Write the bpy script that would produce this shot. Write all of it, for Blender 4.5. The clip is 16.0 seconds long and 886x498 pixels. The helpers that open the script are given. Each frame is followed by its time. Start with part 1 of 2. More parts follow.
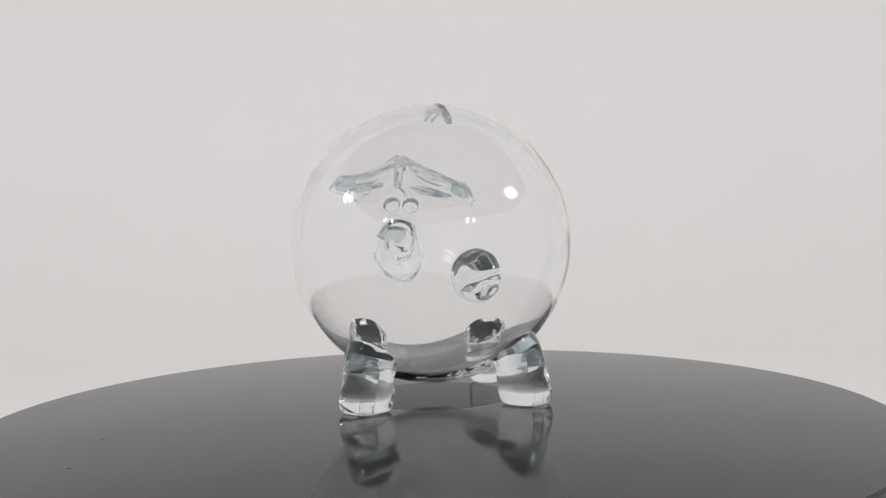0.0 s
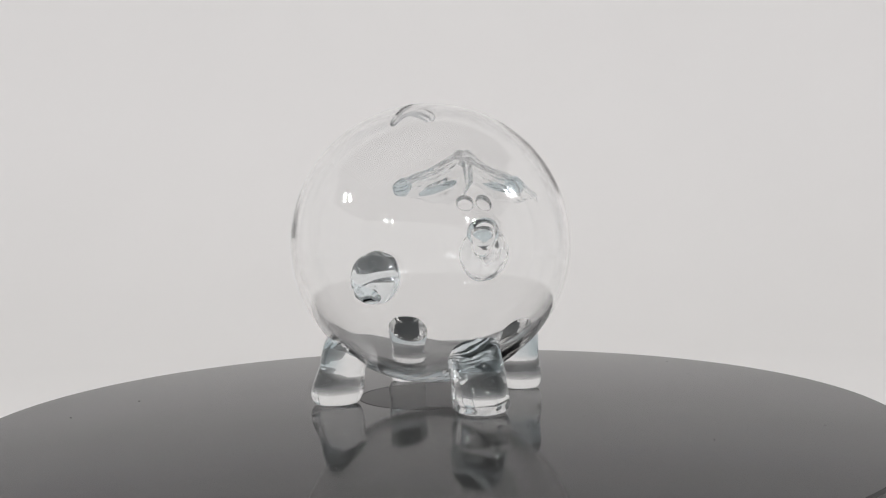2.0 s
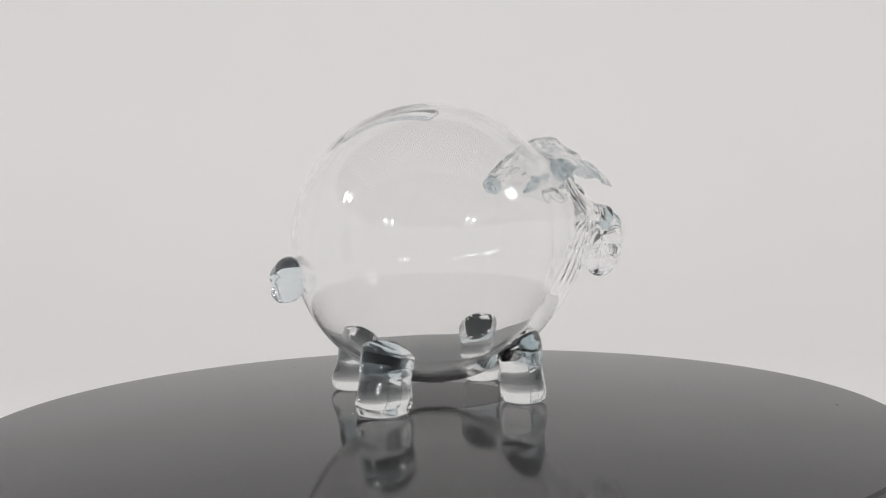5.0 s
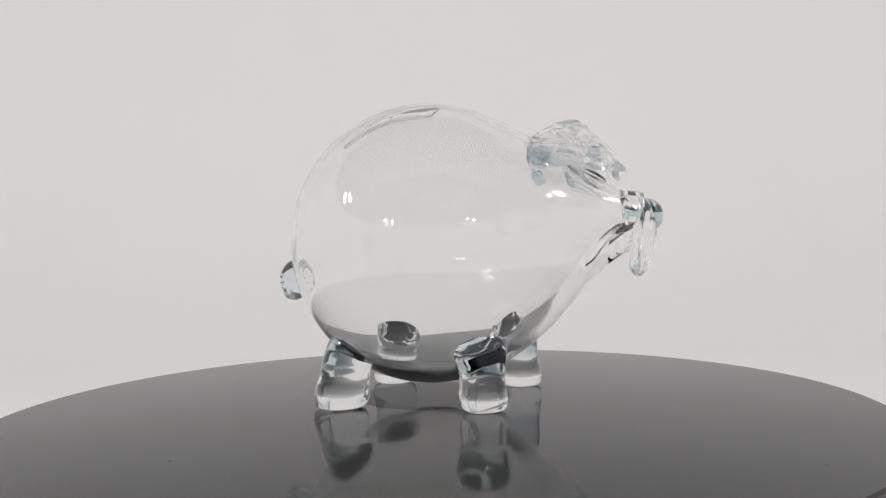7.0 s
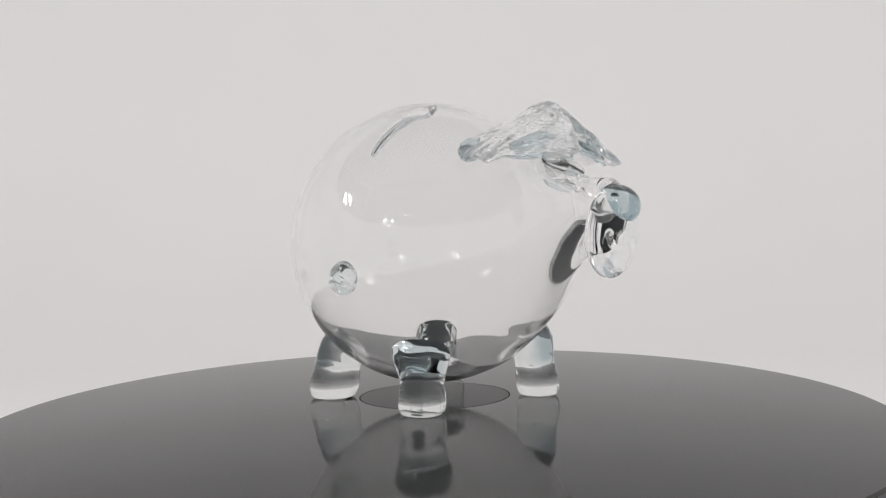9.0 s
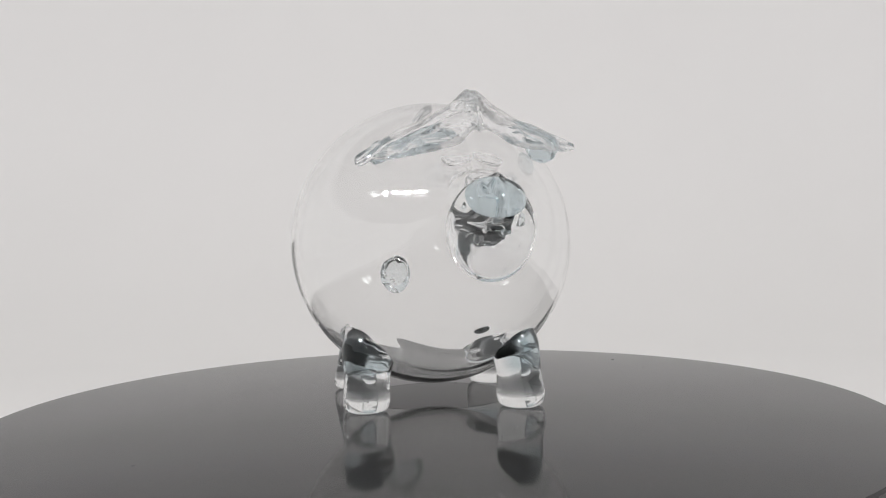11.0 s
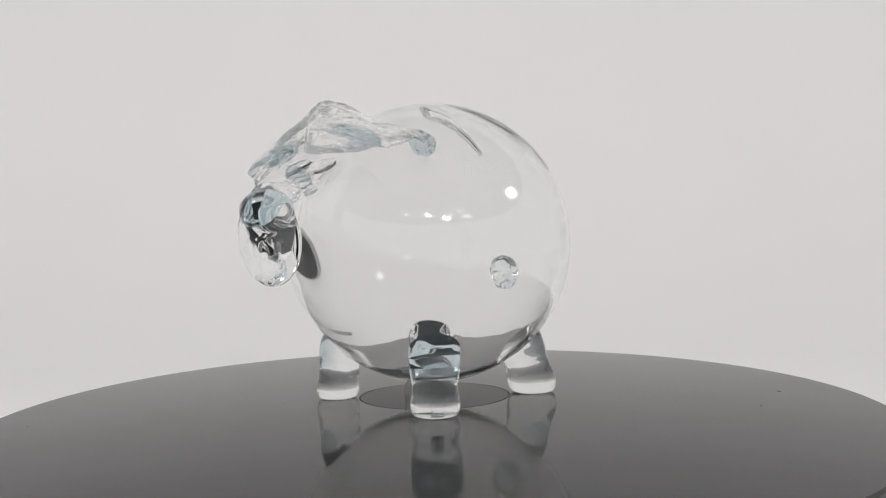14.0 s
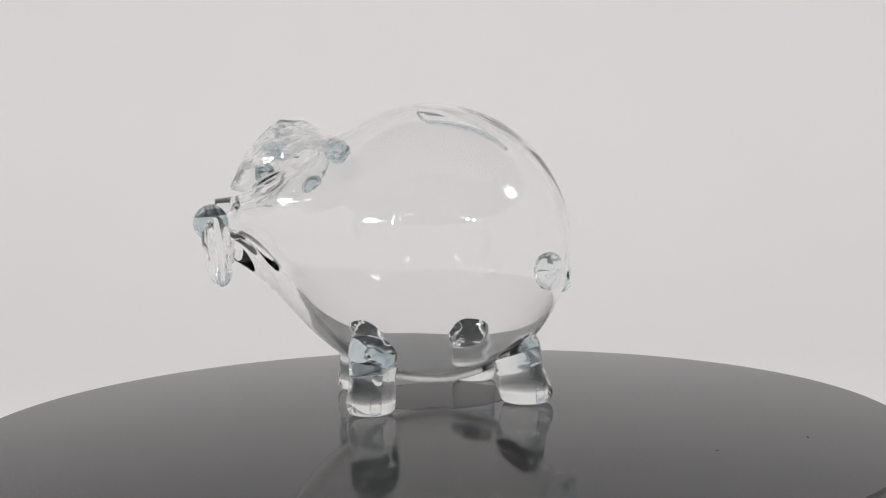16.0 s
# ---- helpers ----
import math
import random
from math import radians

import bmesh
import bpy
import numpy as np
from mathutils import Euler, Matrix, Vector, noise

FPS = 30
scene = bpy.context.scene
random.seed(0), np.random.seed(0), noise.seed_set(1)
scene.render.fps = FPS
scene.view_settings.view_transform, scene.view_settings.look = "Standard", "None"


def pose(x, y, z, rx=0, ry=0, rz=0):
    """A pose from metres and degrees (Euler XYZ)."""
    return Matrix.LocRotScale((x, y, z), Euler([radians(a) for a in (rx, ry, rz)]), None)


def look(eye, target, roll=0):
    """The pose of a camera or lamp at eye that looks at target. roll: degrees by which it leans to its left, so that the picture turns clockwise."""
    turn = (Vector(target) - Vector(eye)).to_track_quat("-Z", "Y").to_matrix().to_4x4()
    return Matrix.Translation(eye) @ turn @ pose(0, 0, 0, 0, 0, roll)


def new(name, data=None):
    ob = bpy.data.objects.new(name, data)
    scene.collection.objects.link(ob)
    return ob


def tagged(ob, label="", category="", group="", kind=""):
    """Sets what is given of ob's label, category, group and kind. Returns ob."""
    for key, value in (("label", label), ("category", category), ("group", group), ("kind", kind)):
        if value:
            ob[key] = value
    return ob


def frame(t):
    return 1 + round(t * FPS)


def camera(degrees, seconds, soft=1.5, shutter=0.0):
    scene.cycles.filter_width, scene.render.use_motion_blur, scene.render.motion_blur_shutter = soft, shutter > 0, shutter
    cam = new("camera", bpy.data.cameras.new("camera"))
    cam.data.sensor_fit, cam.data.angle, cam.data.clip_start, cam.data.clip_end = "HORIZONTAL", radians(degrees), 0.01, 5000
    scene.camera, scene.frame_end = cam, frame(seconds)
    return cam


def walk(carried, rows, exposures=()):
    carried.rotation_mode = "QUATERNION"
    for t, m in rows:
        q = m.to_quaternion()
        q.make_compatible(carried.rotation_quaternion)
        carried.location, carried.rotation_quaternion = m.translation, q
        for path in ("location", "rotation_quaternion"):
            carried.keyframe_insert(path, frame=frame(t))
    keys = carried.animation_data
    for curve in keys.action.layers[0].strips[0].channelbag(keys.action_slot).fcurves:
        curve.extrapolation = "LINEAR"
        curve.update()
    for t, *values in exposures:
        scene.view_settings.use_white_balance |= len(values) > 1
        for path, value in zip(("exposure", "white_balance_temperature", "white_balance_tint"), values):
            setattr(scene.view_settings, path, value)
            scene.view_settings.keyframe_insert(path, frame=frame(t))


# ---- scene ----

# ---- camera ----
TURN_RATE = 16.425          # degrees per second, clockwise seen from above
HEADING = 12.0              # where the snout points at the start, from +y
cam = camera(67.02, 16.0, soft=1.15)
EYE = (0.0, -0.2711, 0.0479)
AIM = (math.sin(radians(1.006)) * math.cos(radians(2.238)), math.cos(radians(1.006)) * math.cos(radians(2.238)), math.sin(radians(2.238)))
STAND = look(EYE, (EYE[0] + AIM[0], EYE[1] + AIM[1], EYE[2] + AIM[2]), -1.41)
walk(cam, [(0.0, STAND), (16.0, STAND)])

# ---- light: a bright room whose light comes through the white cloth of a photo tent ----
world = bpy.data.worlds.new("room_light")
scene.world = world
world.use_nodes = True
wn, wl = world.node_tree.nodes, world.node_tree.links
w_co, w_xyz, w_map, w_ramp = wn.new("ShaderNodeTexCoord"), wn.new("ShaderNodeSeparateXYZ"), wn.new("ShaderNodeMapRange"), wn.new("ShaderNodeValToRGB")
w_map.inputs["From Min"].default_value, w_map.inputs["From Max"].default_value = -1.0, 1.0
# the room is dimmer towards its floor and its ceiling
w_ramp.color_ramp.elements[0].position, w_ramp.color_ramp.elements[0].color = 0.15, (0.775, 0.758, 0.742, 1)
w_ramp.color_ramp.elements[1].position, w_ramp.color_ramp.elements[1].color = 0.70, (1.0, 0.974, 0.982, 1)
w_top = w_ramp.color_ramp.elements.new(1.0)
w_top.color = (0.92, 0.896, 0.902, 1)
wl.new(w_co.outputs["Generated"], w_xyz.inputs["Vector"])
wl.new(w_xyz.outputs["Z"], w_map.inputs["Value"])
wl.new(w_map.outputs["Result"], w_ramp.inputs["Fac"])
wl.new(w_ramp.outputs["Color"], wn["Background"].inputs["Color"])
wn["Background"].inputs["Strength"].default_value = 0.998
scene.view_settings.exposure = 0.0
scene.cycles.max_bounces, scene.cycles.transmission_bounces, scene.cycles.glossy_bounces = 44, 44, 32


# ---- materials ----
def material(name):
    m = bpy.data.materials.new(name)
    m.use_nodes = True
    return m, m.node_tree.nodes, m.node_tree.links, m.node_tree.nodes["Principled BSDF"]


def noise_node(nodes, links, scale, detail=4.0, stretch=(1, 1, 1)):
    co = nodes.new("ShaderNodeTexCoord")
    mp = nodes.new("ShaderNodeMapping")
    mp.inputs["Scale"].default_value = stretch
    n = nodes.new("ShaderNodeTexNoise")
    n.inputs["Scale"].default_value, n.inputs["Detail"].default_value = scale, detail
    links.new(co.outputs["Object"], mp.inputs["Vector"])
    links.new(mp.outputs["Vector"], n.inputs["Vector"])
    return n


def ramp(nodes, links, fac, stops):
    r = nodes.new("ShaderNodeValToRGB")
    r.color_ramp.elements[0].position, r.color_ramp.elements[0].color = stops[0][0], (*stops[0][1], 1)
    r.color_ramp.elements[1].position, r.color_ramp.elements[1].color = stops[-1][0], (*stops[-1][1], 1)
    links.new(fac, r.inputs["Fac"])
    return r


def bump(nodes, links, height, strength, distance, bsdf):
    b = nodes.new("ShaderNodeBump")
    b.inputs["Strength"].default_value, b.inputs["Distance"].default_value = strength, distance
    links.new(height, b.inputs["Height"])
    links.new(b.outputs["Normal"], bsdf.inputs["Normal"])


def glass(name, colour, inside, rough=0.0, ripple=0.0, scale=60.0, stretch=(1, 1, 1)):
    """inside: the tint that light takes on where it is thrown back within the thick glass."""
    m, nodes, links, p = material(name)
    p.inputs["Base Color"].default_value = (*colour, 1)
    p.inputs["Roughness"].default_value = rough
    p.inputs["IOR"].default_value = 1.5
    p.inputs["Specular Tint"].default_value = (*inside, 1)
    p.inputs["Transmission Weight"].default_value = 1.0
    if ripple:
        n = noise_node(nodes, links, scale, 2.0, stretch)
        bump(nodes, links, n.outputs["Fac"], ripple, 0.002, p)
    return m


def light_loss_glass(name, clear, blue):
    """Solid glass, clear at the foot; the blue on its upper outer side paints light lost within."""
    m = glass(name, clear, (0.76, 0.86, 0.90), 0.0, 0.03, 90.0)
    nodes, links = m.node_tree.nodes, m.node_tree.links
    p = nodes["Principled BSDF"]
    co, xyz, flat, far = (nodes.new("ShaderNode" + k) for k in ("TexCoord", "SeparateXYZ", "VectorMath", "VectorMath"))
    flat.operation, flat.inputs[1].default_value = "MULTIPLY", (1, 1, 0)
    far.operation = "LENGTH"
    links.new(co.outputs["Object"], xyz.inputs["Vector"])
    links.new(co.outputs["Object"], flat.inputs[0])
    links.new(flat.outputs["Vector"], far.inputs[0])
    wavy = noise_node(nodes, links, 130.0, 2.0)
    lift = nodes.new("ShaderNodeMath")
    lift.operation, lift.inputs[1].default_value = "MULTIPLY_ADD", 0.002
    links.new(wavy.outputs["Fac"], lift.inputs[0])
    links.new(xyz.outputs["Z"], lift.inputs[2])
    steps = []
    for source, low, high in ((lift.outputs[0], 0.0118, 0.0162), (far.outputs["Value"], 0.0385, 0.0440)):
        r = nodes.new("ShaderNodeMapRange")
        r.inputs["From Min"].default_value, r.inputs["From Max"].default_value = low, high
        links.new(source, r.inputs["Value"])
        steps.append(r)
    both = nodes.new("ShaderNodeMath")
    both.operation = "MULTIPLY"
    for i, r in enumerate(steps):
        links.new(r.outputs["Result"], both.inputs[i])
    # light lost on long ways through the glass is put into the base colour
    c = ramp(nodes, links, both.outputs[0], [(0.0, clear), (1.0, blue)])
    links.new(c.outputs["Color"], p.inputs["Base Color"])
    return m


def tent_cloth(name, colour):
    m, nodes, links, p = material(name)
    nodes.remove(p)
    n = noise_node(nodes, links, 3.0, 2.0)
    lo = tuple(c * 0.985 for c in colour)
    r = ramp(nodes, links, n.outputs["Fac"], [(0.3, lo), (0.7, colour)])
    w = noise_node(nodes, links, 900.0, 2.0)
    b = nodes.new("ShaderNodeBump")
    b.inputs["Strength"].default_value, b.inputs["Distance"].default_value = 0.15, 0.0004
    links.new(w.outputs["Fac"], b.inputs["Height"])
    d, t, mix = nodes.new("ShaderNodeBsdfDiffuse"), nodes.new("ShaderNodeBsdfTranslucent"), nodes.new("ShaderNodeMixShader")
    for s in (d, t):
        links.new(r.outputs["Color"], s.inputs["Color"])
        links.new(b.outputs["Normal"], s.inputs["Normal"])
    links.new(d.outputs[0], mix.inputs[1])
    links.new(t.outputs[0], mix.inputs[2])
    links.new(mix.outputs[0], nodes["Material Output"].inputs["Surface"])
    return m


def acrylic(name, colour, rough, dusty, ior=1.315):
    m, nodes, links, p = material(name)
    n = noise_node(nodes, links, 14.0, 5.0)
    f = noise_node(nodes, links, 700.0, 2.0)
    c = ramp(nodes, links, n.outputs["Fac"], [(0.3, colour), (0.75, tuple(v * dusty for v in colour))])
    links.new(c.outputs["Color"], p.inputs["Base Color"])
    r = ramp(nodes, links, n.outputs["Fac"], [(0.35, (rough,) * 3), (0.8, (rough * 1.6,) * 3)])
    links.new(r.outputs["Color"], p.inputs["Roughness"])
    p.inputs["IOR"].default_value = ior
    bump(nodes, links, f.outputs["Fac"], 0.02, 0.0001, p)
    return m


def plain(name, colour, rough, metal=0.0, glow=0.0):
    m, nodes, links, p = material(name)
    n = noise_node(nodes, links, 80.0, 3.0)
    c = ramp(nodes, links, n.outputs["Fac"], [(0.3, tuple(v * 0.9 for v in colour)), (0.7, colour)])
    links.new(c.outputs["Color"], p.inputs["Base Color"])
    p.inputs["Roughness"].default_value, p.inputs["Metallic"].default_value = rough, metal
    if glow:
        p.inputs["Emission Color"].default_value = (1, 0.98, 0.95, 1)
        p.inputs["Emission Strength"].default_value = glow
    return m


GLASS = glass("clear_glass", (0.998, 1.0, 1.0), (0.86, 0.92, 0.94))
LEG_GLASS = light_loss_glass("thick_glass_light_loss", (0.985, 0.996, 0.998), (0.40, 0.505, 0.545))
EAR_GLASS = glass("ridged_glass", (0.99, 0.998, 1.0), (0.86, 0.94, 0.965), 0.0, 0.14, 260.0, (0.5, 0.35, 2.2))
SNOUT_GLASS = glass("snout_glass", (0.985, 0.996, 1.0), (0.82, 0.92, 0.95))
TAIL_GLASS = glass("tail_glass", (0.84, 0.905, 0.93), (0.80, 0.90, 0.93))
DOME_GLASS = glass("dome_glass", (0.42, 0.535, 0.58), (0.66, 0.79, 0.84))
LOBE_GLASS = glass("lobe_glass", (0.68, 0.755, 0.785), (0.74, 0.86, 0.90), 0.0, 0.05, 160.0)
CUT_GLASS = glass("ground_glass", (0.80, 0.85, 0.87), (0.9, 0.95, 0.97), 0.18, 0.3, 900.0)
CLOTH = tent_cloth("white_tent_cloth", (0.860, 0.857, 0.854))
BLACK = acrylic("black_gloss_acrylic", (0.030, 0.0302, 0.031), 0.05, 1.2, 1.212)
CAP = acrylic("black_cap_acrylic", (0.020, 0.020, 0.0206), 0.05, 1.2, 1.10)
SEAM = plain("dark_seam", (0.01, 0.01, 0.01), 0.7)
LINT = plain("grey_lint", (0.10, 0.10, 0.10), 0.9)
LED = plain("led_glow", (0.9, 0.9, 0.9), 0.4, 0.0, 110.0)
HOUSING = plain("white_lamp_plastic", (0.78, 0.78, 0.77), 0.45)
DRUM = plain("white_base_plastic", (0.7, 0.7, 0.69), 0.5)


# ---- building helpers ----
def part(name, bm, mat, parent=None, label="", smooth=True):
    me = bpy.data.meshes.new(name)
    bm.normal_update()
    bm.to_mesh(me)
    bm.free()
    me.materials.append(mat)
    for f in me.polygons:
        f.use_smooth = smooth
    ob = new(name, me)
    if parent is not None:
        ob.parent = parent
    return tagged(ob, label)


def skin(bm, rings, cap_ends=True, inward=False):
    """Joins closed rings of points into a tube; a ring of one point is a pole."""
    vs = [[bm.verts.new(p) for p in ring] for ring in rings]

    def face(*q):
        bm.faces.new(tuple(reversed(q)) if inward else q)
    for a, b in zip(vs, vs[1:]):
        n = max(len(a), len(b))
        for i in range(n):
            j = (i + 1) % n
            if len(a) == 1:
                face(a[0], b[j], b[i])
            elif len(b) == 1:
                face(a[i], a[j], b[0])
            else:
                face(a[i], a[j], b[j], b[i])
    if cap_ends:
        for ring, flip in ((vs[0], True), (vs[-1], False)):
            if len(ring) > 2:
                face(*(reversed(ring) if flip else ring))


def lathe(profile, n=128):
    """A turned form from (radius, height) pairs, from the axis to the axis."""
    bm = bmesh.new()
    rings = []
    for r, z in profile:
        rings.append([(0, 0, z)] if r == 0 else [(r * math.cos(2 * math.pi * i / n), r * math.sin(2 * math.pi * i / n), z) for i in range(n)])
    skin(bm, rings)
    bmesh.ops.recalc_face_normals(bm, faces=bm.faces)
    return bm


def smooth_line(keys, count, width):
    """Dense, softened samples of a polyline given by rows (position, values...)."""
    k = np.array(keys, float)
    u = np.linspace(k[0, 0], k[-1, 0], count)
    out = [u]
    half = int(width * count)
    kern = np.exp(-np.linspace(-2, 2, 2 * half + 1) ** 2)
    kern /= kern.sum()
    for c in range(1, k.shape[1]):
        v = np.interp(u, k[:, 0], k[:, c])
        w = np.concatenate([2 * v[0] - v[half:0:-1], v, 2 * v[-1] - v[-2:-half - 2:-1]])
        out.append(np.convolve(w, kern, "valid"))
    return np.array(out).T


# ---- the photo tent: back sheet sweeping into the floor, sides, top and front ----
FLOOR_Z = -0.045


def photo_tent():
    root = tagged(new("backdrop"), "white translucent cloth photo tent around the turntable", "photo tent", kind="structure")
    w, back, front, top, bend = 1.05, 0.85, -0.75, 1.0, 0.35
    bm = bmesh.new()
    line = [(front, FLOOR_Z)] + [(back - bend + bend * math.sin(a), FLOOR_Z + bend - bend * math.cos(a)) for a in np.linspace(0, math.pi / 2, 24)] + [(back, top)]
    vs = [[bm.verts.new((x, y, z)) for x in (-w, w)] for y, z in line]
    for a, b in zip(vs, vs[1:]):
        bm.faces.new((a[0], a[1], b[1], b[0]))
    sheet = part("backdrop_sheet", bm, CLOTH, root)
    for name, pts in (("wall_left", [(-w, front, FLOOR_Z), (-w, back, FLOOR_Z), (-w, back, top), (-w, front, top)]),
                      ("wall_right", [(w, front, FLOOR_Z), (w, back, FLOOR_Z), (w, back, top), (w, front, top)]),
                      ("wall_front", [(-w, front, FLOOR_Z), (w, front, FLOOR_Z), (w, front, top), (-w, front, top)]),
                      ("ceiling", [(-w, front, top), (w, front, top), (w, back, top), (-w, back, top)])):
        bm = bmesh.new()
        bm.faces.new([bm.verts.new(p) for p in pts])
        part(name, bm, CLOTH, root, smooth=False)


photo_tent()


# ---- the turntable ----
TABLE_R, CAP_R = 0.16, 0.0298


def turntable_base():
    root = tagged(new("motor_plinth"), "white plastic motor plinth under the black disc", "plinth")
    z0, z1 = FLOOR_Z + 0.0005, -0.0052
    part("drum", lathe([(0, z0), (0.072, z0), (0.075, z0 + 0.003), (0.075, z1 - 0.006), (0.072, z1 - 0.003), (0, z1 - 0.003)]), DRUM, root)
    part("spindle", lathe([(0, z1 - 0.003), (0.012, z1 - 0.003), (0.012, z1), (0, z1)], 48), DRUM, root)


def turntable():
    root = tagged(new("turntable"), "round glossy black acrylic turntable disc, slowly turning", "turntable")
    r = TABLE_R
    gap = CAP_R + 0.0003
    bm = bmesh.new()
    rings = []
    for q, z in ((gap, -0.0005), (gap, -0.0001), (gap + 0.0001, 0.0), (r * 0.5, 0.0), (r - 0.0006, 0.0), (r - 0.0002, -0.0002), (r, -0.0007), (r, -0.0040), (r - 0.001, -0.0048), (gap, -0.0048), (gap, -0.0005)):
        rings.append([(q * math.cos(2 * math.pi * i / 240), q * math.sin(2 * math.pi * i / 240), z) for i in range(240)])
    skin(bm, rings, cap_ends=False)
    bmesh.ops.remove_doubles(bm, verts=bm.verts, dist=1e-6)
    bmesh.ops.recalc_face_normals(bm, faces=bm.faces)
    part("disc", bm, BLACK, root, smooth=False)
    part("centre_cap", lathe([(0, -0.0045), (CAP_R, -0.0045), (CAP_R, -0.0002), (CAP_R - 0.0002, 0.0), (0, 0.0)], 160), CAP, root, "round black centre cap with a thin seam", smooth=False)
    part("seam", lathe([(0, -0.0050), (gap + 0.001, -0.0050), (gap + 0.001, -0.0049), (0, -0.0049)], 96), SEAM, root)
    return root


turntable_base()
table = turntable()


def table_lint():
    """Dust and lint lying on the disc."""
    rnd = random.Random(5)
    bm = bmesh.new()
    for i in range(12):
        a, r = rnd.uniform(0, 6.283), 0.155 * math.sqrt(rnd.random())
        s = rnd.choice((0.00013, 0.00018, 0.00028))
        m = Matrix.Translation((r * math.cos(a), r * math.sin(a), s * 0.25)) @ Matrix.Rotation(rnd.uniform(0, 3.14), 4, "Z") @ Matrix.Diagonal((s * rnd.uniform(1, 5), s, s * 0.5, 1))
        bmesh.ops.create_icosphere(bm, subdivisions=1, radius=0.8, matrix=m)
    for a in (0.4, 1.5, 2.9, 4.4):
        m = Matrix.Translation((CAP_R * math.cos(a), CAP_R * math.sin(a), 0.0001)) @ Matrix.Rotation(a + 1.4, 4, "Z") @ Matrix.Diagonal((0.0008, 0.0003, 0.0002, 1))
        bmesh.ops.create_icosphere(bm, subdivisions=1, radius=0.8, matrix=m)
    ob = part("lint", bm, LINT)
    return tagged(ob, "grey specks of dust and lint on the black disc", "dust", kind="stuff")


lint = table_lint()

# ---- the glass pig: local +y is towards the snout, z = 0 is the disc ----
CZ, RAD = 0.0610, 0.0555
NECK_Y = 0.0765             # where the neck runs into the snout
pig = tagged(new("glass_pig"), "clear blown glass piggy bank standing on the black disc", "piggy bank")


def body_line():
    """Rows of y, centre height, radius along the pig, from the rear pole to the neck."""
    rows = []
    for a in np.linspace(0.0, 122.0, 66):
        rows.append((-RAD * math.cos(radians(a)), CZ, RAD * math.sin(radians(a))))
    neck = [(rows[-1][0], CZ, rows[-1][2]), (0.0400, 0.0622, 0.0400), (0.0484, 0.0642, 0.0338), (0.0570, 0.0664, 0.0258), (0.0625, 0.0682, 0.0200), (0.0690, 0.0699, 0.0142), (0.0750, 0.0706, 0.0100), (0.0830, 0.0708, 0.0080)]
    for y, c, r in smooth_line(neck, 64, 0.09)[1:]:
        rows.append((y, c, r))
    return rows


# along the neck: how far its top is pressed down, and how much glass hangs below its hollow
NECK_SHAPE = ((0.022, 0.0, 0.0), (0.030, 0.0001, 0.0008), (0.040, 0.0004, 0.0017), (0.0484, 0.0010, 0.0024), (0.057, 0.0018, 0.0031), (0.0625, 0.0022, 0.0044), (0.069, 0.0022, 0.0058), (0.075, 0.0018, 0.0060), (0.083, 0.0012, 0.0052))
NECK_SOFT = smooth_line(NECK_SHAPE, 120, 0.06)


def ring(y, c, r, n=160, hang=1.0):
    press, below = (float(np.interp(y, NECK_SOFT[:, 0], NECK_SOFT[:, k])) if y > 0.022 else 0.0 for k in (1, 2))
    pts = []
    for i in range(n):
        a = 2 * math.pi * i / n
        h = math.cos(a)
        z = r * h - (press * h * h if h > 0 else -0.0) - (below * h * h * hang if h < 0 else 0.0)
        pts.append((r * math.sin(a), y, c + z))
    return pts


def shaped(ob, other, operation):
    """ob joined with, or cut by, the object other, which is used up."""
    for m in other.data.materials:
        if m.name not in ob.data.materials:
            ob.data.materials.append(m)
    mod = ob.modifiers.new("shape", "BOOLEAN")
    mod.object, mod.operation, mod.solver, mod.material_mode = other, operation, "EXACT", "TRANSFER"
    bpy.context.view_layer.update()
    done = bpy.data.meshes.new_from_object(ob.evaluated_get(bpy.context.evaluated_depsgraph_get()))
    ob.modifiers.clear()
    ob.data = done
    bpy.data.objects.remove(other)
    return ob


def body_form():
    """The outside of the body, closed; its narrow end lies in the snout."""
    bm = bmesh.new()
    skin(bm, [[(0, -RAD, CZ)]] + [ring(*q) for q in body_line()[1:]])
    bmesh.ops.recalc_face_normals(bm, faces=bm.faces)
    return bm


def wall_at(x, y, z):
    """Thickness of the blown glass: thin above, gathered below, never quite even."""
    n = (z - CZ) / RAD
    return 0.0015 + (0.0009 * n * n if n < 0 else -0.0004 * n) + noise.noise(Vector((x, y, z)) * 18.0) * 0.0007 + noise.noise(Vector((x, y, z)) * 75.0) * 0.00005


HANG = ((0.022, 0.9), (0.040, 0.85), (0.050, 0.70), (0.060, 0.46), (0.070, 0.20), (0.083, 0.12))   # how far the hollow follows the underside of the neck


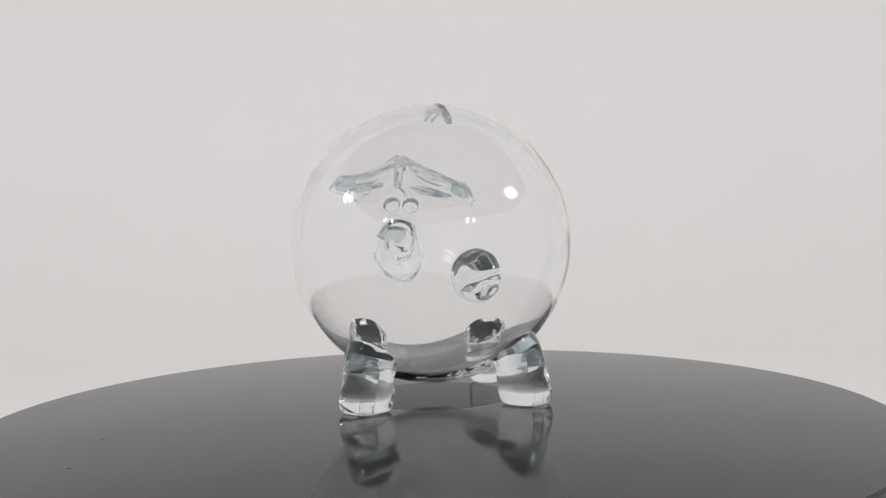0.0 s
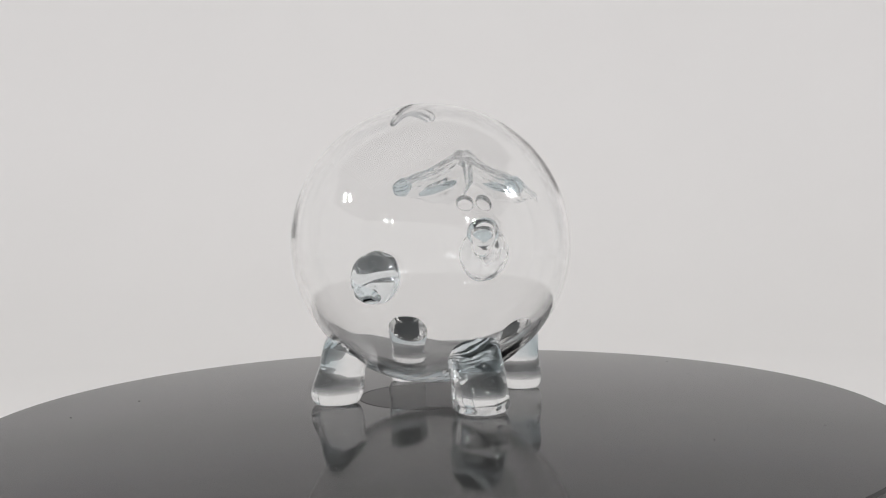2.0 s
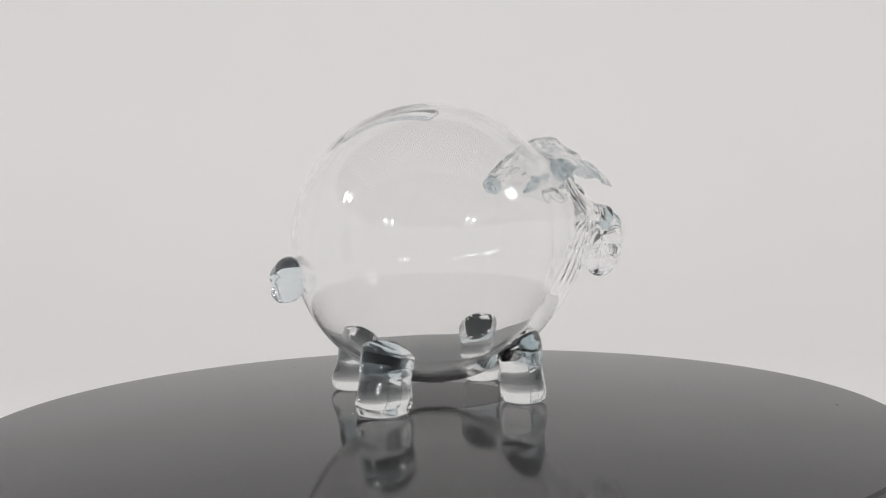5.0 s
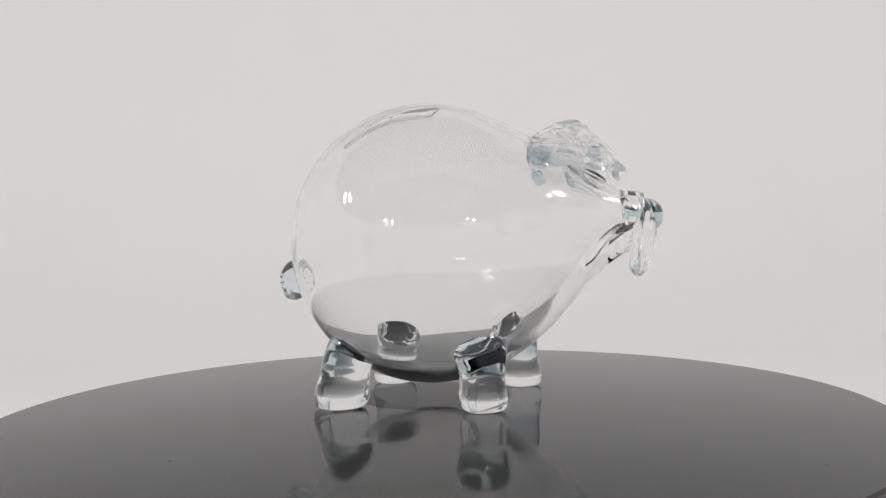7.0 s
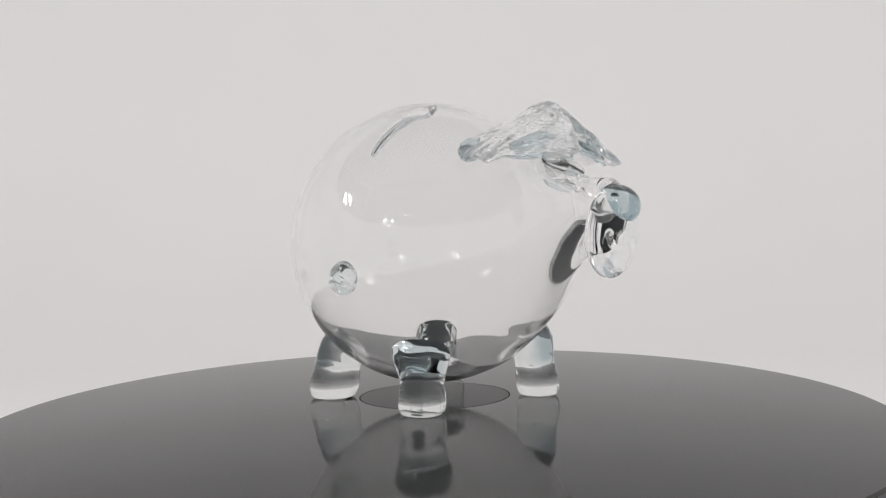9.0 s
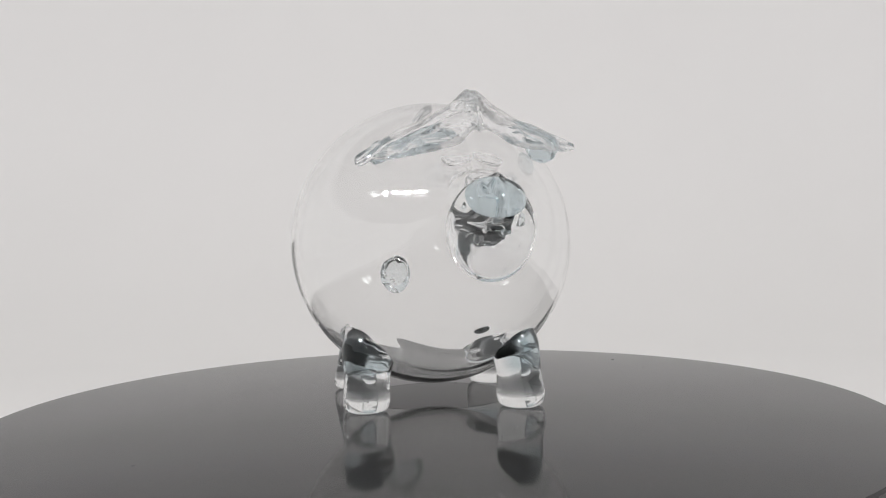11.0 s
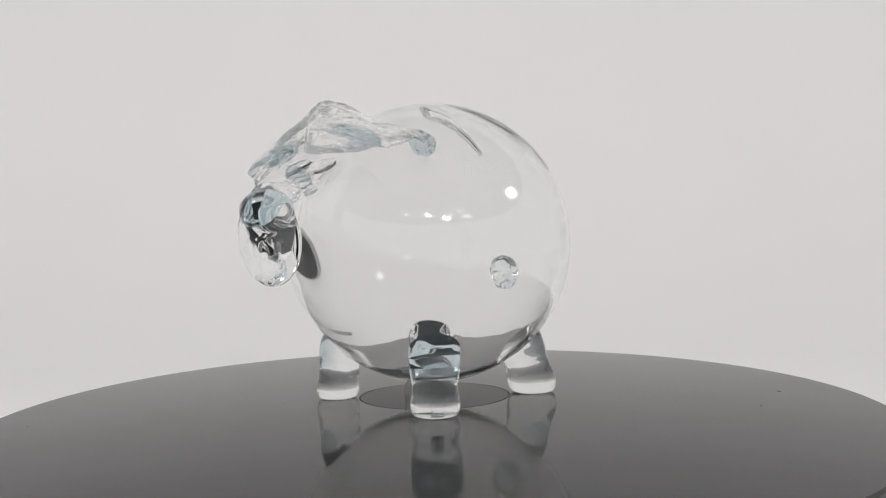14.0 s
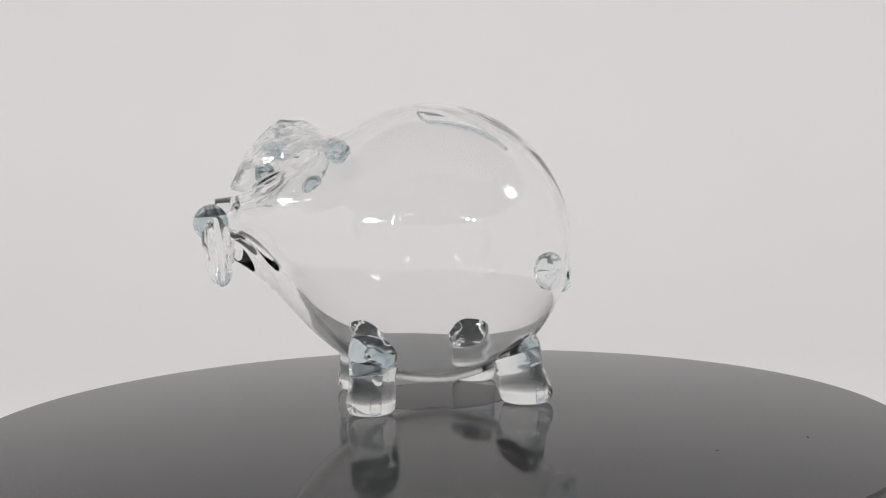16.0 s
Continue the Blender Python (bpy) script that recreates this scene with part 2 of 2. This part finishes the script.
def hollow_form():
    """The hollow inside, which ends in a rounded mouth within the snout."""
    bm = bmesh.new()
    rows = [q for q in body_line() if q[0] < NECK_Y - 0.0003]
    rings = []
    for y, c, r in rows:
        # the ball shrinks towards its centre, the neck towards its line
        k = min(1.0, max(0.0, (y - 0.01) / 0.05))
        pts = []
        for x, yy, z in ring(y, c, r, hang=float(np.interp(y, [q[0] for q in HANG], [q[1] for q in HANG]))):
            wall = wall_at(x, yy, z)
            f = 1 - wall / RAD
            tilt = (z - c) / max(r, 1e-6)
            over = min(1.0, max(0.0, (y - 0.052) / 0.020))
            thick = (0.0008 if tilt < 0 else 0.0007 + 0.0020 * over * over * (3 - 2 * over)) * tilt * tilt * k + 0.0003 * k
            g = max(r - wall - thick, 0.0022) / max(r, 1e-6) if r > 0.005 else f
            e = f * (1 - k) + g * k
            pts.append((x * e, yy * f * (1 - k) + (yy - 0.0022) * k, c + (z - c) * e))
        rings.append(pts)
    rings[0] = [(0, -RAD + wall_at(0, -RAD, CZ), CZ)]
    end = rings[-1]
    n = len(end)
    zc = sum(p[2] for p in end) / n
    y0 = end[0][1]
    for t, k in ((0.2, 0.78), (0.42, 0.56), (0.64, 0.40), (0.84, 0.32), (0.95, 0.25), (1.0, 0.12)):
        y = y0 + (0.0826 - y0) * t
        pts = []
        for x, _, z in end:
            a = math.atan2(x, z - zc)
            q = 1.0 + 0.12 * t * math.sin(2 * a) ** 2
            pts.append((-0.0012 * t + x * k * q * 0.9, y, zc - 0.0022 * t + (z - zc) * k * q * 1.1))
        rings.append(pts)
    skin(bm, rings)
    bmesh.ops.recalc_face_normals(bm, faces=bm.faces)
    return bm


# the coin slot: where it runs along the back, and how deep its lips reach in at t, from its hind end to its front end
SLOT_Y0, SLOT_Y1 = -0.0368, 0.0048


def slot_depth(t):
    return (0.0020 + 0.0038 * t) * (1 - 0.65 * max(0.0, (t - 0.86) / 0.14) ** 2)


def slot_edge(t):
    """Height of the ground edge under the lips."""
    return 0.0002 + 0.0008 * math.sin(math.pi * min(0.97, 0.05 + 0.95 * t)) ** 0.8


def slot_form(half, above, below, inset=0.0):
    """A narrow upright bar along the back of the ball, pointed at both ends: the lips of the slot, or the gap between them."""
    bm = bmesh.new()
    rings = []
    for t in np.linspace(0.0, 1.0, 33):
        y = SLOT_Y0 + inset + (SLOT_Y1 - SLOT_Y0 - 2 * inset) * t
        p = Vector((0, y, CZ + math.sqrt(RAD * RAD - y * y)))
        down = Vector((0, -y, CZ - p.z)).normalized()
        w = half * (0.15 + 0.85 * math.sin(math.pi * min(1.0, max(0.0, t))) ** 0.4)
        u, v = p - down * above, p + down * below(t)
        rings.append([(-w, u.y, u.z), (w, u.y, u.z), (w * 0.9, v.y, v.z), (-w * 0.9, v.y, v.z)])
    skin(bm, rings)
    bmesh.ops.recalc_face_normals(bm, faces=bm.faces)
    return bm


# foot x, y, seed, how far the top leans in, girth, flare at the top
LEGS = ((-0.0304, -0.0253, 1.0, 0.0056, 1.05, 0.2), (0.0283, -0.0292, 3.0, 0.0056, 1.07, 0.0), (0.0298, 0.0244, 5.0, 0.0018, 0.91, 1.0), (-0.0254, 0.0323, 8.0, 0.0022, 0.92, 0.35))


def leg_form(fx, fy, seed, lean, girth, flare):
    """A stout leg of solid glass, waisted, wider where it runs into the ball."""
    bm = bmesh.new()
    n, rings = 56, []
    rad = 0.0090 * girth
    # height in mm, reach in and out, reach to the sides
    keys = [(0.05, 0.60, 0.60), (0.25, 0.76, 0.76), (0.8, 0.90, 0.90), (1.8, 0.98, 0.98), (3.4, 1.03, 1.02), (5.5, 1.04, 1.02), (8.0, 1.02, 0.98), (10.5, 0.98, 0.95), (12.5, 0.96, 0.97), (14.5, 0.96, 1.05), (17.0, 0.99, 1.15), (20.0, 1.01, 1.22), (23.0, 1.01, 1.25), (25.5, 0.93, 1.20), (28.5, 0.76, 1.04), (31.0, 0.52, 0.78)]
    out = Vector((fx, fy, 0)).normalized()
    rings.append([(fx, fy, 0.00005)])
    low, high = keys[:5], smooth_line(keys[5:], 44, 0.05)
    for mm, wo, ws in (*low, *high):
        z = mm / 1000
        s = z / 0.024
        ws = 1 + (ws - 1) * flare if ws > 1 and mm > 12 else ws
        lean_in = lean * s * s * (1.6 - 0.6 * s)
        pts = []
        for i in range(n):
            a = 2 * math.pi * i / n
            c, q = math.cos(a), math.sin(a)
            sq = (abs(c) ** 2.15 + abs(q) ** 2.15) ** (-1 / 2.15)
            wob = 1 + 0.05 * noise.noise(Vector((c * 1.2 + seed, q * 1.2, s * 2.5))) + 0.012 * noise.noise(Vector((c * 3 + seed, q * 3, s * 7)))
            r = rad * sq * wob
            x = fx - out.x * lean_in + r * (wo * c * out.x - ws * q * out.y)
            y = fy - out.y * lean_in + r * (wo * c * out.y + ws * q * out.x)
            pts.append((x, y, z))
        rings.append(pts)
    rings.append([(fx - out.x * lean * 1.2, fy - out.y * lean * 1.2, 0.0318)])
    skin(bm, rings)
    bmesh.ops.recalc_face_normals(bm, faces=bm.faces)
    return bm


def bubbles(leg, fx, fy, seed):
    """A few air bubbles in the glass of a leg."""
    bm = bmesh.new()
    bm.from_mesh(leg.data)
    rnd = random.Random(seed)
    out = Vector((fx, fy, 0)).normalized()
    for _ in range(6):
        r = rnd.uniform(0.00018, 0.00034)
        at = (fx - out.x * 0.002 + rnd.uniform(-0.0055, 0.0055), fy - out.y * 0.002 + rnd.uniform(-0.0055, 0.0055), rnd.uniform(0.003, 0.0125))
        made = bmesh.ops.create_icosphere(bm, subdivisions=2, radius=r, matrix=Matrix.Translation(at))
        bubble = list({f for v in made["verts"] for f in v.link_faces})
        bmesh.ops.reverse_faces(bm, faces=bubble)
        for f in bubble:
            f.smooth = True
    bm.to_mesh(leg.data)
    bm.free()


def snout_form():
    """A pressed upright disc, a little uneven, with a rough crease across its face."""
    bm = bmesh.new()
    bmesh.ops.create_uvsphere(bm, u_segments=96, v_segments=72, radius=1.0)
    for v in bm.verts:
        x, y, z = v.co
        f = abs(y) ** 0.9 * (1 if y > 0 else -1)
        px, py, pz = x * 0.0133, f * 0.0053, z * 0.0150
        if y > 0:
            band = math.exp(-((z + 0.16) / 0.15) ** 4) * math.exp(-(x / 0.66) ** 6)
            py += band * (-0.0008 + 0.0008 * noise.noise(Vector((x * 7, 0.3, z * 4))) + 0.0005 * noise.noise(Vector((x * 19, 0.3, z * 8))))
        else:
            py -= math.exp(-((z + 0.18) / 0.16) ** 2) * math.exp(-(x / 0.6) ** 4) * (0.0006 + 0.0005 * noise.noise(Vector((x * 5, 2.3, z * 4))))
        v.co = (px, py, pz)
    bm.transform(pose(-0.0012, 0.0822, 0.0605, -7, 0, 0))
    return bm


def snout_dome_form():
    """The rounded bulge on the upper half of the disc, over the mouth."""
    bm = bmesh.new()
    bmesh.ops.create_uvsphere(bm, u_segments=80, v_segments=56, radius=1.0)
    for v in bm.verts:
        x, y, z = v.co
        if z < 0:
            z = -abs(z) ** 0.8
        v.co = (x * 0.0096, y * 0.0071, z * 0.0066)
    bm.transform(pose(-0.0017, 0.0834, 0.0690, 0, 0, 0))
    return bm


def tail_form():
    """A knob of glass curled under itself, with a dimple below and a groove."""
    bm = bmesh.new()
    bmesh.ops.create_uvsphere(bm, u_segments=72, v_segments=56, radius=1.0)
    for v in bm.verts:
        p = v.co.copy()
        k = 1 + 0.07 * noise.noise(p * 1.6)
        dimple = 0.34 * math.exp(-((p - Vector((0.25, -0.72, -0.62))).length / 0.30) ** 2)
        groove = 0.13 * math.exp(-((p.z + 0.30 - 0.45 * p.x) / 0.13) ** 2) * max(0.0, -p.y + 0.2)
        nub = 0.12 * math.exp(-((p - Vector((-0.40, -0.55, -0.70))).length / 0.28) ** 2)
        v.co = p * (k - dimple - groove + nub)
    bm.transform(pose(0.0026, -0.0577, 0.0475, -12, 8, 0) @ Matrix.Diagonal((0.0083, 0.0066, 0.0087, 1)))
    return bm


def eye_form(x, y, z, yaw):
    bm = bmesh.new()
    bmesh.ops.create_uvsphere(bm, u_segments=40, v_segments=24, radius=1.0)
    bm.transform(pose(x, y, z, -32, 0, yaw) @ Matrix.Diagonal((0.0047, 0.0054, 0.0021, 1)))
    return bm


def slot_ground_edge():
    """The ground rim under the lips of the slot."""
    bm = bmesh.new()
    rings = []
    mid, reach = (SLOT_Y0 + SLOT_Y1) / 2, (SLOT_Y1 - SLOT_Y0) / 2
    for i in range(96):
        a = 2 * math.pi * i / 96
        c, q = math.cos(a), math.sin(a)
        y = mid + reach * c
        t = (y - SLOT_Y0) / (SLOT_Y1 - SLOT_Y0)
        p = Vector((0.0015 * (1 if q > 0 else -1) * abs(q) ** 0.4, y, CZ + math.sqrt(RAD * RAD - y * y)))
        down = Vector((0, -y, CZ - p.z)).normalized()
        out = Vector((q, c * 0.4, 0)).normalized() * 0.00035
        u, v = slot_depth(t) - slot_edge(t), slot_depth(t)
        rings.append([p + down * u + out, p + down * u - out, p + down * v - out, p + down * (v + 0.0002), p + down * v + out])
    rings.append(rings[0])
    skin(bm, rings, cap_ends=False)
    bmesh.ops.remove_doubles(bm, verts=bm.verts, dist=1e-7)
    bmesh.ops.recalc_face_normals(bm, faces=bm.faces)
    return bm


def pig_glass():
    """All that was fused while hot is one skin of glass: its forms are joined, hollowed and slotted, then each part takes its own stretch of the skin."""
    marks = {}

    def form(name, bm):
        marks[name] = bpy.data.materials.new(name)
        return part(name, bm, marks[name])
    whole = form("shell", body_form())
    for i, leg in enumerate(LEGS):
        shaped(whole, form("leg_form_%d" % i, leg_form(*leg)), "UNION")
    shaped(whole, form("disc_form", snout_form()), "UNION")
    shaped(whole, form("dome_form", snout_dome_form()), "UNION")
    shaped(whole, form("tail_form", tail_form()), "UNION")
    for i, eye in enumerate(((0.0044, 0.0650, 0.0841, -10), (-0.0058, 0.0642, 0.0843, 10))):
        shaped(whole, form("eye_form_%d" % i, eye_form(*eye)), "UNION")
    shaped(whole, form("hollow_form", hollow_form()), "DIFFERENCE")
    shaped(whole, form("lip_form", slot_form(0.0019, -0.0004, lambda t: slot_depth(t) - 0.5 * slot_edge(t))), "UNION")
    shaped(whole, form("gap_form", slot_form(0.0011, 0.004, lambda t: 0.009, 0.0008)), "DIFFERENCE")

    def stretch(name, material_, label, *forms):
        keep = [i for i, m in enumerate(whole.data.materials) if m.name in forms]
        bm = bmesh.new()
        bm.from_mesh(whole.data)
        bmesh.ops.delete(bm, geom=[f for f in bm.faces if f.material_index not in keep], context="FACES")
        for f in bm.faces:
            f.material_index = 0
        return part(name, bm, material_, pig, label)
    stretch("body", GLASS, "round hollow body of thin clear glass, drawn out to the snout", "shell", "hollow_form")
    for i, (fx, fy, seed, lean, girth, flare) in enumerate(LEGS):
        leg = stretch("leg", LEG_GLASS, "stout solid glass leg, tinted bluish near the body for light lost inside", "leg_form_%d" % i)
        bubbles(leg, fx, fy, seed)
    snout = stretch("snout", SNOUT_GLASS, "thick pressed disc of solid clear glass", "disc_form")
    dome = stretch("dome", DOME_GLASS, "bluish dome of glass over the mouth", "dome_form")
    dome.parent = snout
    stretch("tail", TAIL_GLASS, "curled knob of solid glass", "tail_form")
    for i in range(2):
        stretch("eye", GLASS, "flat oval glass eye", "eye_form_%d" % i)
    lip = stretch("coin_slot", GLASS, "narrow coin slot with pressed glass lips", "lip_form", "gap_form")
    part("cut_edge", slot_ground_edge(), CUT_GLASS, lip, "ground grey edge of the slot")
    bpy.data.objects.remove(whole)
    for m in marks.values():
        bpy.data.materials.remove(m)


def pig_ear(side):
    """One drooping ear: a thin ridged flap, folded at the crest, with a thick rolled front edge."""
    tipx, tipy, tipz = (0.0345, 0.0580, 0.0845) if side > 0 else (-0.0375, 0.0560, 0.0905)
    # along the ear: part of the way out, lift, half width fore and aft, half thickness
    keys = [(0.0, 0.1044, 0.0060, 0.0022), (0.10, 0.1046, 0.0125, 0.0025), (0.25, 0.1000, 0.0172, 0.0024), (0.45, 0.0962, 0.0180, 0.0021), (0.7, 0.0934, 0.0168, 0.0019), (0.88, 0.0914, 0.0138, 0.0018), (1.0, 0.0895, 0.0060, 0.0012)]
    rows = smooth_line(keys, 72, 0.05)
    bm = bmesh.new()
    n, rings = 96, []
    x0 = -0.0025 - side * 0.0022
    for s, zc, a, b in rows:
        zc = zc + (tipz - 0.0895) * s * s
        x = x0 + (tipx - x0) * s
        y = 0.0580 + (tipy - 0.0580) * s
        tilt = radians(-13)
        droop_fore = 0.0010 + 0.0090 * max(0.0, 1 - s) ** 0.7
        droop_hind = 0.0055 - 0.0035 * s
        pts = []
        for i in range(n):
            t = 2 * math.pi * i / n
            e = math.cos(t)
            # a rolled front edge, a flatter middle, a soft hind edge
            fat = 0.75 + 0.55 * math.exp(-((e - 0.80) / 0.16) ** 2) + 0.35 * math.exp(-((e + 0.85) / 0.15) ** 2)
            u, w = a * e, b * fat * math.sin(t)
            w += 0.0012 * (1 - s) * (1 - e * e) - e * e * (droop_fore if e > 0 else droop_hind)
            if u > 0:
                cut = min(1.0, max(0.0, (s - 0.50) / 0.42))
                u *= 1.16 - 0.72 * cut * cut * (3 - 2 * cut)
            ridge = noise.noise(Vector((s * 2.4 + side * 7, u * 380, 0.4 if math.sin(t) > 0 else 5.4)))
            fold = noise.noise(Vector((s * 4.0 + side * 3, u * 170, 2.0)))
            fine = noise.noise(Vector((s * 11.0, u * 1300 + side * 3, w * 300)))
            w += 0.00075 * ridge * math.sin(t) ** 2 + 0.0009 * fold + 0.00014 * fine
            yy = y + u * math.cos(tilt) - w * math.sin(tilt)
            zz = zc + u * math.sin(tilt) + w * math.cos(tilt)
            pts.append((x + 0.0006 * fold * side, yy, zz))
        rings.append(pts)
    rings.insert(0, [(x0, 0.0590, 0.1000)])
    rings.append([(tipx + side * 0.0008, tipy, tipz)])
    skin(bm, rings)
    bmesh.ops.recalc_face_normals(bm, faces=bm.faces)
    ear = part("ear", bm, EAR_GLASS, pig, "folded ridged glass ear")
    # the rounded drop of glass at the hind corner, and the root fused to the head
    bm = bmesh.new()
    bmesh.ops.create_uvsphere(bm, u_segments=40, v_segments=28, radius=1.0)
    for v in bm.verts:
        p = v.co.copy()
        v.co = p * (1 + 0.12 * noise.noise(p * 1.5 + Vector((side, 0, 0))) - 0.30 * math.exp(-((p - Vector((side * 0.9, -0.3, -0.2))).length / 0.42) ** 2))
    lobe = (0.0255, 0.0462, 0.0888) if side > 0 else (-0.0318, 0.0440, 0.0908)
    bm.transform(pose(*lobe, 10, side * 18, side * 25) @ Matrix.Diagonal((0.0056, 0.0042, 0.0040, 1)))
    part("lobe", bm, LOBE_GLASS, ear, "rounded drop of bluish glass")
    bm = bmesh.new()
    bmesh.ops.create_uvsphere(bm, u_segments=40, v_segments=28, radius=1.0)
    for v in bm.verts:
        v.co *= 1 + 0.25 * noise.noise(v.co * 1.3 + Vector((side * 4, 1, 0)))
    root = (0.0150, 0.0640, 0.0900) if side > 0 else (-0.0200, 0.0630, 0.0915)
    bm.transform(pose(*root, 0, side * 14, side * -6) @ Matrix.Diagonal((0.0100, 0.0036, 0.0021, 1)))
    part("root", bm, LOBE_GLASS, ear, "strip of bluish glass fused under the ear")
    return ear


pig_glass()
pig_ear(1)
pig_ear(-1)


# ---- LED lamps inside the tent ----
def led_lamp(at, target, spots):
    root = tagged(new("led_lamp"), "small white LED lamp on a thin pole, switched on", "lamp", "LED lamps")
    root.matrix_basis = look(at, target)
    bm = bmesh.new()
    bmesh.ops.create_cube(bm, size=1.0, matrix=Matrix.Translation((0, 0, 0.008)) @ Matrix.Diagonal((0.064, 0.052, 0.014, 1)))
    bmesh.ops.bevel(bm, geom=bm.edges[:], offset=0.003, segments=3, affect="EDGES")
    part("housing", bm, HOUSING, root)
    for dx, dy in spots:
        bm = bmesh.new()
        bmesh.ops.create_uvsphere(bm, u_segments=20, v_segments=12, radius=1.0, matrix=Matrix.Translation((dx, dy, 0.001)) @ Matrix.Diagonal((0.0064, 0.0094, 0.003, 1)))
        part("led", bm, LED, root)
    # pole and foot, down to the floor of the tent
    back = root.matrix_basis.inverted()
    x, y, z = root.matrix_basis @ Vector((0, 0, 0.022))
    bm = lathe([(0, FLOOR_Z + 0.006), (0.003, FLOOR_Z + 0.006), (0.003, z), (0, z)], 20)
    bm.transform(back @ Matrix.Translation((x, y, 0)))
    part("pole", bm, HOUSING, root)
    bm = lathe([(0, FLOOR_Z), (0.026, FLOOR_Z), (0.028, FLOOR_Z + 0.002), (0.026, FLOOR_Z + 0.005), (0.006, FLOOR_Z + 0.007), (0, FLOOR_Z + 0.007)], 40)
    bm.transform(back @ Matrix.Translation((x, y, 0)))
    part("foot", bm, HOUSING, root)
    return root


FOUR = ((-0.0170, 0.0060), (0.0090, 0.0095), (-0.0085, -0.0095), (0.0175, -0.0060))
PAIR = ((-0.0135, 0.002), (0.0135, -0.002))
for at, spots in (((-0.283, -0.112, 0.219), FOUR), ((0.280, -0.113, 0.222), FOUR), ((-0.170, -0.298, 0.140), PAIR), ((0.164, -0.303, 0.137), PAIR)):
    led_lamp(at, (0, 0, CZ), spots)


def motions():
    rows = [(0.5 * i, 0.5 * i * TURN_RATE) for i in range(33)]
    walk(pig, [(t, pose(0, 0, 0, 0, 0, HEADING - a)) for t, a in rows])
    walk(table, [(t, pose(0, 0, 0, 0, 0, -a)) for t, a in rows])
    walk(lint, [(t, pose(0, 0, 0, 0, 0, -a)) for t, a in rows])


motions()
